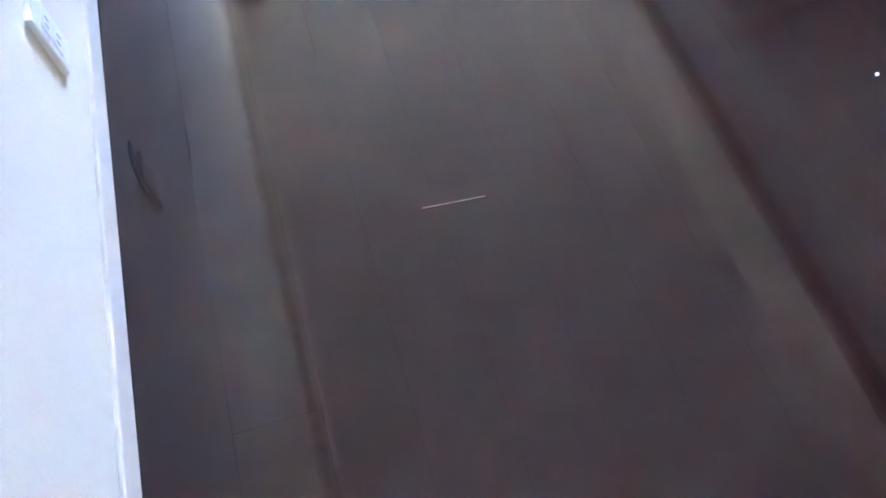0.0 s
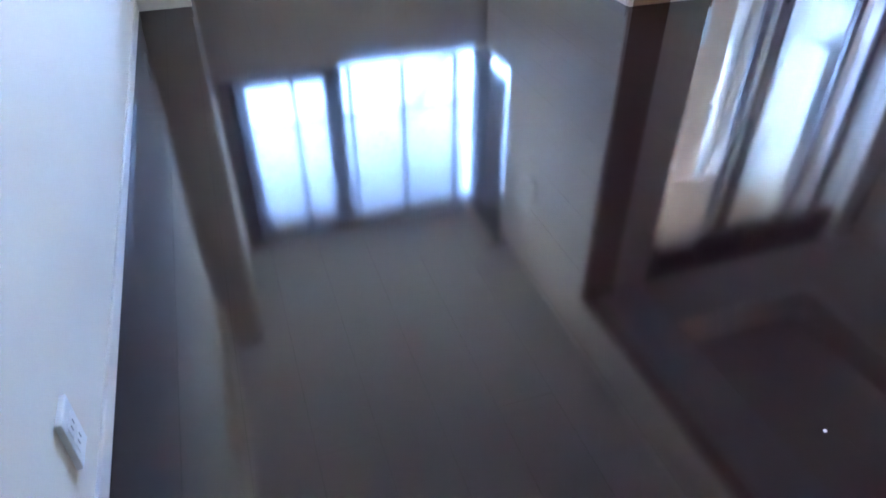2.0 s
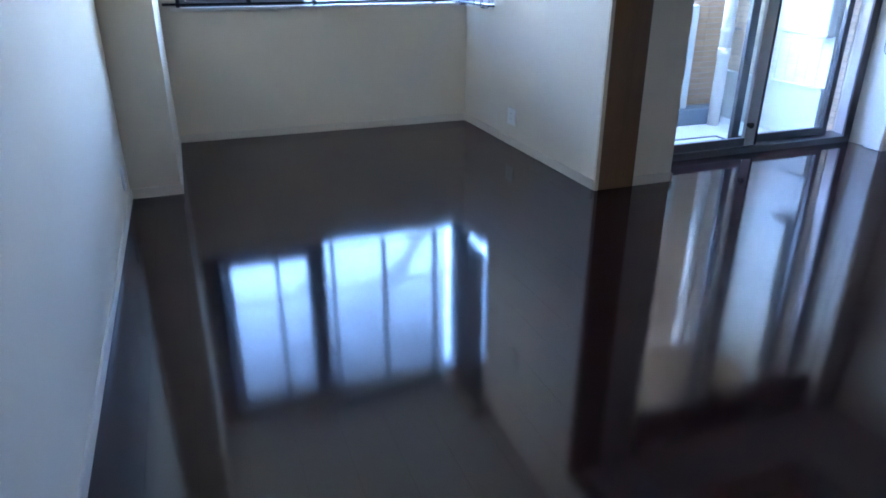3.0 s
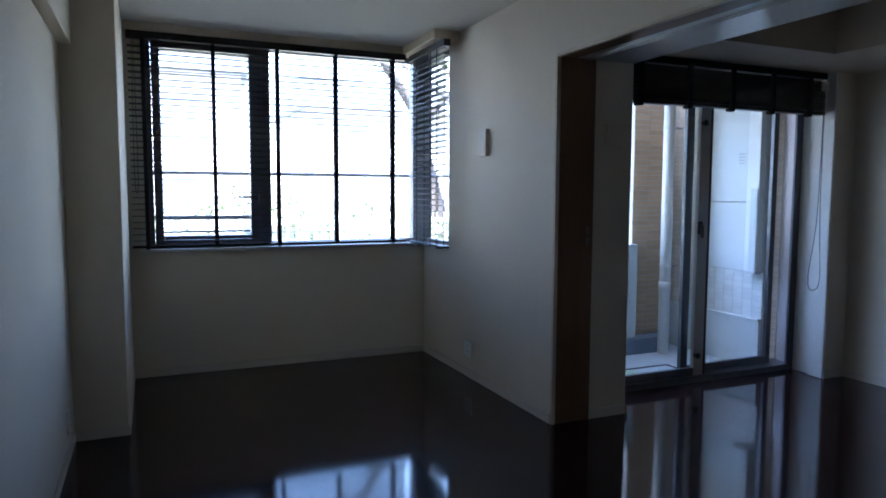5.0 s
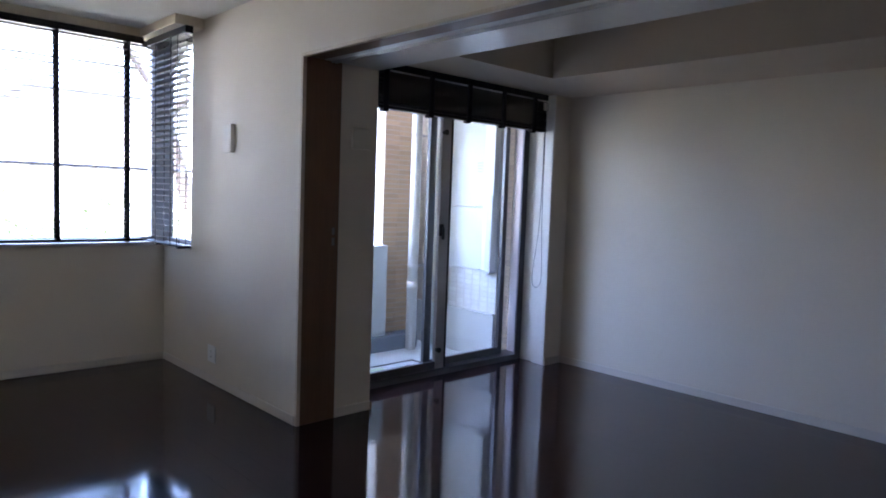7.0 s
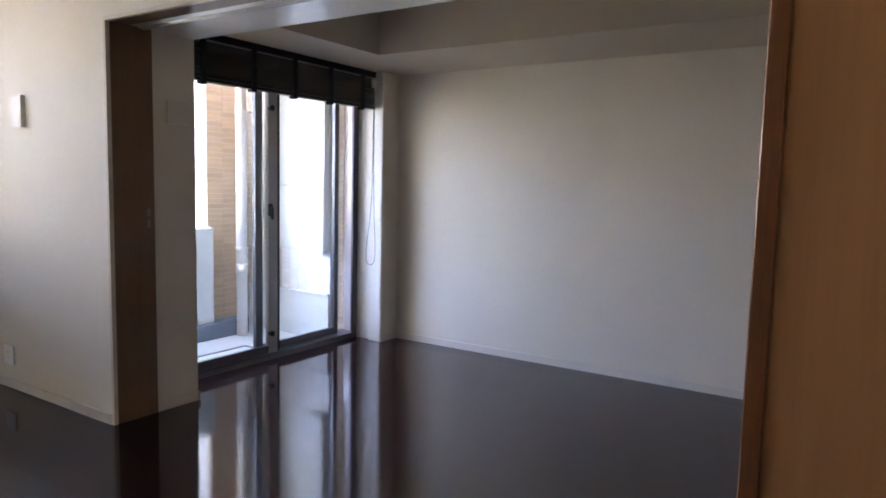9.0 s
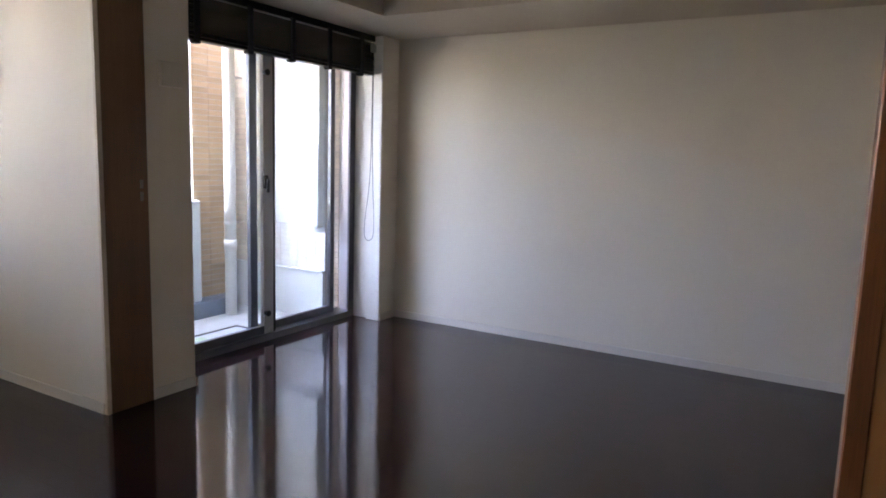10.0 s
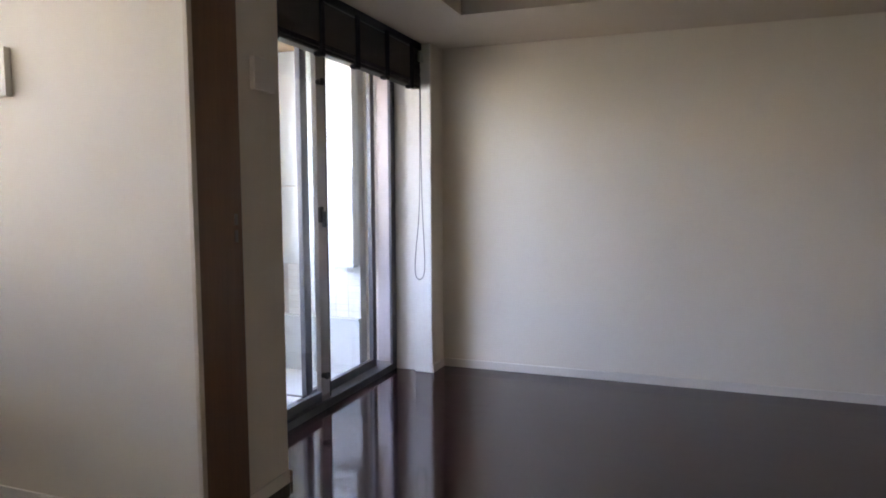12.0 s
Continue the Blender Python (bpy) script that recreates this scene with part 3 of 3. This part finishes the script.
part("sticker", at(ha, boxes((3.42, 3.83, 4.19, 4.31, -0.032, -0.0305))), STICKERWHITE, lid, "white sticker")
part("print", at(ha, boxes(*[(3.46, 3.78, y, y + 0.01, -0.0305, -0.0298) for y in (4.21, 4.235, 4.26, 4.285)])), SIGNGREY, lid)

# ---- garden and distance ----
structure("ground", boxes((-400, 400, 7.4, 800, -0.6, -0.35), (-400, 2.34, 5.71, 7.4, -0.6, -0.351), (2.34, 400, 5.65, 7.4, -0.6, -0.351)), EARTH, "bare sunlit garden ground", "ground")

fence = thing("picket_fence", 2.0, 9.0, -0.35, "pale green metal picket fence behind the window", "fence")
fm = mesh_of("picket", boxes((-0.011, 0.011, -0.011, 0.011, 0.05, 1.42), bevel=0.003), FENCEPAINT)
for i in range(90):
    share("picket", fm, fence, -5.0 + i * 0.115, 0, 0, 0, random.uniform(-0.3, 0.3))
for z in (0.16, 1.3):
    part("fence_rail", at(fence, boxes((-3.1, 7.5, 8.985, 9.015, z - 0.35, z - 0.31), bevel=0.003)), FENCEPAINT, fence)
for i in range(6):
    part("fence_post", at(fence, boxes((-3.1 + i * 2.1, -3.04 + i * 2.1, 9.02, 9.08, -0.36, 1.15), bevel=0.005)), FENCEPAINT, fence)


def leaves(bm, centre, radius, count, size):
    """Loose leaves in an uneven clump."""
    for _ in range(count):
        d = Vector((random.gauss(0, 1), random.gauss(0, 1), random.gauss(0, 1))).normalized() * radius * random.uniform(0.25, 1.0) ** 0.6
        p = Vector(centre) + d
        q = Euler((random.uniform(-1.2, 1.2), random.uniform(-1.2, 1.2), random.uniform(0, 6.3))).to_matrix()
        s = size * random.uniform(0.6, 1.3)
        vs = [bm.verts.new(p + q @ Vector(v) * s) for v in ((-0.5, 0, 0), (0, -0.28, 0.05), (0.6, 0, 0), (0, 0.28, 0.05))]
        bm.faces.new(vs)


bm = bmesh.new()
for i in range(70):
    leaves(bm, (-3.4 + i * 0.17, 9.8 + random.uniform(-0.25, 0.25), random.uniform(-0.1, 1.15)), random.uniform(0.3, 0.5), 150, 0.075)
tagged(new("hedge", mesh_of("hedge", bm, LEAF)), "loose green hedge behind the picket fence", "hedge", kind="stuff")


def tree(x, y, h, lean, label):
    ob = thing("tree", x, y, -0.36, label, "tree", "garden trees")
    bm = bmesh.new()
    top = Vector((lean, 0.2, h * 0.55))
    rod(bm, (0, 0, 0), top * 0.5, 0.15, 0.12)
    rod(bm, top * 0.49, top, 0.12, 0.08)
    ends = []
    for k in range(7):
        a = k * 0.9 + random.uniform(-0.2, 0.2)
        s = top * random.uniform(0.65, 1.0)
        e = s + Vector((math.cos(a) * h * 0.22, math.sin(a) * h * 0.22, h * random.uniform(0.15, 0.36)))
        rod(bm, s, e, 0.06, 0.02, n=8)
        ends.append(e)
        e2 = e + Vector((math.cos(a + 0.7), math.sin(a + 0.7), 0.4)) * h * 0.1
        rod(bm, s.lerp(e, 0.6), e2, 0.03, 0.012, n=6)
        ends.append(e2)
    part("trunk", bm, BARK, ob)
    bm = bmesh.new()
    for e in ends:
        for _ in range(2):
            leaves(bm, e + Vector((random.uniform(-0.5, 0.5), random.uniform(-0.5, 0.5), random.uniform(-0.35, 0.4))), random.uniform(0.2, 0.4), 22, 0.09)
    part("crown", bm, LEAF, ob)


tree(5.3, 11.6, 6.5, -0.9, "leaning garden tree with bare limbs and a few leaves")
tree(6.4, 13.5, 7.5, 0.4, "tall garden tree beyond the fence")


def house(x, y, w, d, h, label):
    ob = thing("house", x, y, -0.36, label, "house", "pale houses beyond the garden")
    part("wall", boxes((-w / 2, w / 2, 0, d, 0, h)), HOUSEWALL, ob)
    bm = bmesh.new()
    v = [bm.verts.new(p) for p in ((-w / 2 - 0.4, -0.4, h), (w / 2 + 0.4, -0.4, h), (w / 2 + 0.4, d + 0.4, h), (-w / 2 - 0.4, d + 0.4, h), (-w / 2 - 0.4, d / 2, h + 1.9), (w / 2 + 0.4, d / 2, h + 1.9))]
    for f in ((0, 1, 5, 4), (2, 3, 4, 5), (0, 4, 3), (1, 2, 5), (3, 2, 1, 0)):
        bm.faces.new([v[i] for i in f])
    part("roof", bm, ROOFTILE, ob)
    for z in (1.0, 3.6):
        for k in range(3):
            xx = -w / 2 + w * (k + 0.5) / 3
            wi = part("window", boxes((xx - 0.75, xx - 0.69, -0.06, 0.02, z, z + 1.2), (xx + 0.69, xx + 0.75, -0.06, 0.02, z, z + 1.2),
                                      (xx - 0.69, xx + 0.69, -0.06, 0.02, z, z + 0.06), (xx - 0.69, xx + 0.69, -0.06, 0.02, z + 1.14, z + 1.2)), STILE, ob)
            part("pane", boxes((xx - 0.69, xx + 0.69, -0.025, 0.012, z + 0.06, z + 1.14)), PANE, wi)


house(-2.5, 24, 11, 8, 5.6, "pale two-storey house with a blue-grey roof")
# this one is unseen, added to cut horizon light reaching the terrace
house(-16.5, 17.5, 14, 8, 5.8, "wide pale house with a blue-grey roof, added out of view to block low sky")
house(12.5, 30, 12, 8, 5.4, "pale house with a grey gable roof")

wire = thing("utility_line", -3, 19, -0.36, "thin dark overhead cable between two slim poles", "utility line")
part("pole", rods(((-22, 0, 0), (-22, 0, 6.0), 0.12), n=10), BARK, wire)
part("pole", rods(((24, 0, 0), (24, 0, 5.6), 0.12), n=10), BARK, wire)
tube("line", [(-22, 0, 5.7), (-8, 0, 4.9), (6, 0, 4.6), (24, 0, 5.3)], 0.02, BLACKPLASTIC, wire)

# ---- litter on the floor ----
sp = new("splinter", mesh_of("splinter", rods(((-0.055, -0.0, 0.0012), (0.055, 0.0, 0.0012), 0.0011, 0.0009), n=6), PAPERSTICK))
sp.matrix_basis = pose(0.244, 0.908, 0.0002, 0, 0, -3.4)
tagged(sp, "thin pale splinter lying on the dark floor", "splinter")
bm = bmesh.new()
bmesh.ops.create_icosphere(bm, subdivisions=2, radius=0.0035)
for v in bm.verts:
    v.co += Vector((random.uniform(-1, 1), random.uniform(-1, 1), random.uniform(-1, 1))) * 0.0008
cr = new("crumb", mesh_of("crumb", bm, WHITEPLASTIC))
cr.location = (1.099, 0.952, 0.003)
tagged(cr, "tiny white crumb lying on the dark floor", "crumb")

bm = bmesh.new()
ring = []
for i in range(9):
    u = i / 8
    p = Vector((-0.275 + 0.024 * u * u, 1.192 - 0.125 * u, 0.0))
    w = 0.0042 * math.sin(math.pi * (0.12 + 0.8 * u)) + 0.001
    ring.append([bm.verts.new(p + Vector((dx * w, 0, dz))) for dx, dz in ((-1, 0.0004), (0, 0.003), (1, 0.0004))])
for p, q in zip(ring, ring[1:]):
    for k in (0, 1):
        bm.faces.new((p[k], q[k], q[k + 1], p[k + 1]))
    bm.faces.new((p[0], p[2], q[2], q[0]))
tagged(new("wood_shaving", mesh_of("wood_shaving", bm, SCUFF)), "dark curved shaving lying by the skirting board", "shaving")

# ---- pieces: tiles and floor planks ----
tm = mesh_of("tile", boxes((-0.0828, 0.0828, -0.004, 0.004, -0.0197, 0.0197), bevel=0.0015), TANTILE)
for row in range(60):
    for k in range(2):
        share("tile", tm, back_wall, 4.049 + k * 0.1672, 5.044, 0.115 + row * 0.0440)
end_wall = bpy.data.objects["wall_terrace_end"]
tw = mesh_of("tile", boxes((-0.004, 0.004, -0.0465, 0.0465, -0.0215, 0.0215), bevel=0.0015), WHITETILE)
z = 0.375
while z < 0.70:
    for k in range(6):
        share("tile", tw, end_wall, 4.5225, 4.18 + k * 0.0985, z)
    z += 0.0455
tc = mesh_of("tile", boxes((-0.004, 0.004, -0.0905, 0.0905, -0.0197, 0.0197), bevel=0.0015), CREAMTILE)
tn = mesh_of("tile", boxes((-0.0885, 0.0885, -0.004, 0.004, -0.0197, 0.0197), bevel=0.0015), CREAMTILE)
for row in range(54):
    z = 0.375 + row * 0.044
    for k in range(4):
        share("tile", tc, end_wall, 4.5175, 4.8445 + k * 0.1835, z)
    share("tile", tn, back_wall, 4.412, 5.4975, z - 0.352)
tr = mesh_of("tile", boxes((-0.004, 0.004, -0.036, 0.036, -0.0215, 0.0215), bevel=0.0015), CREAMTILE)
z = 0.03
while z < 2.7:
    share("tile", tr, end_wall, 4.597, 4.09, z)
    z += 0.0455
PW, PL = 0.1305, 1.82
pm = mesh_of("plank", boxes((-PW / 2 + 0.00006, PW / 2 - 0.00006, -PL / 2 + 0.00006, PL / 2 - 0.00006, -0.015, 0.0), bevel=0.00015), FLOORWOOD)
x = -0.437 + PW / 2
row = 0
while x - PW / 2 < XF:
    stagger = (row * 0.607) % PL
    y = YS - stagger + PL / 2
    end = YN if x < 2.3 else 3.896
    while y - PL / 2 < end:
        y0, y1 = max(y - PL / 2, YS), min(y + PL / 2, end)
        if y1 - y0 > 0.03:
            ob = share("plank", pm, subfloor, x, (y0 + y1) / 2, 0, random.uniform(-0.005, 0.005), random.uniform(-0.03, 0.03))
            ob.scale = (1, (y1 - y0) / PL, 1)
        y += PL
    x += PW
    row += 1
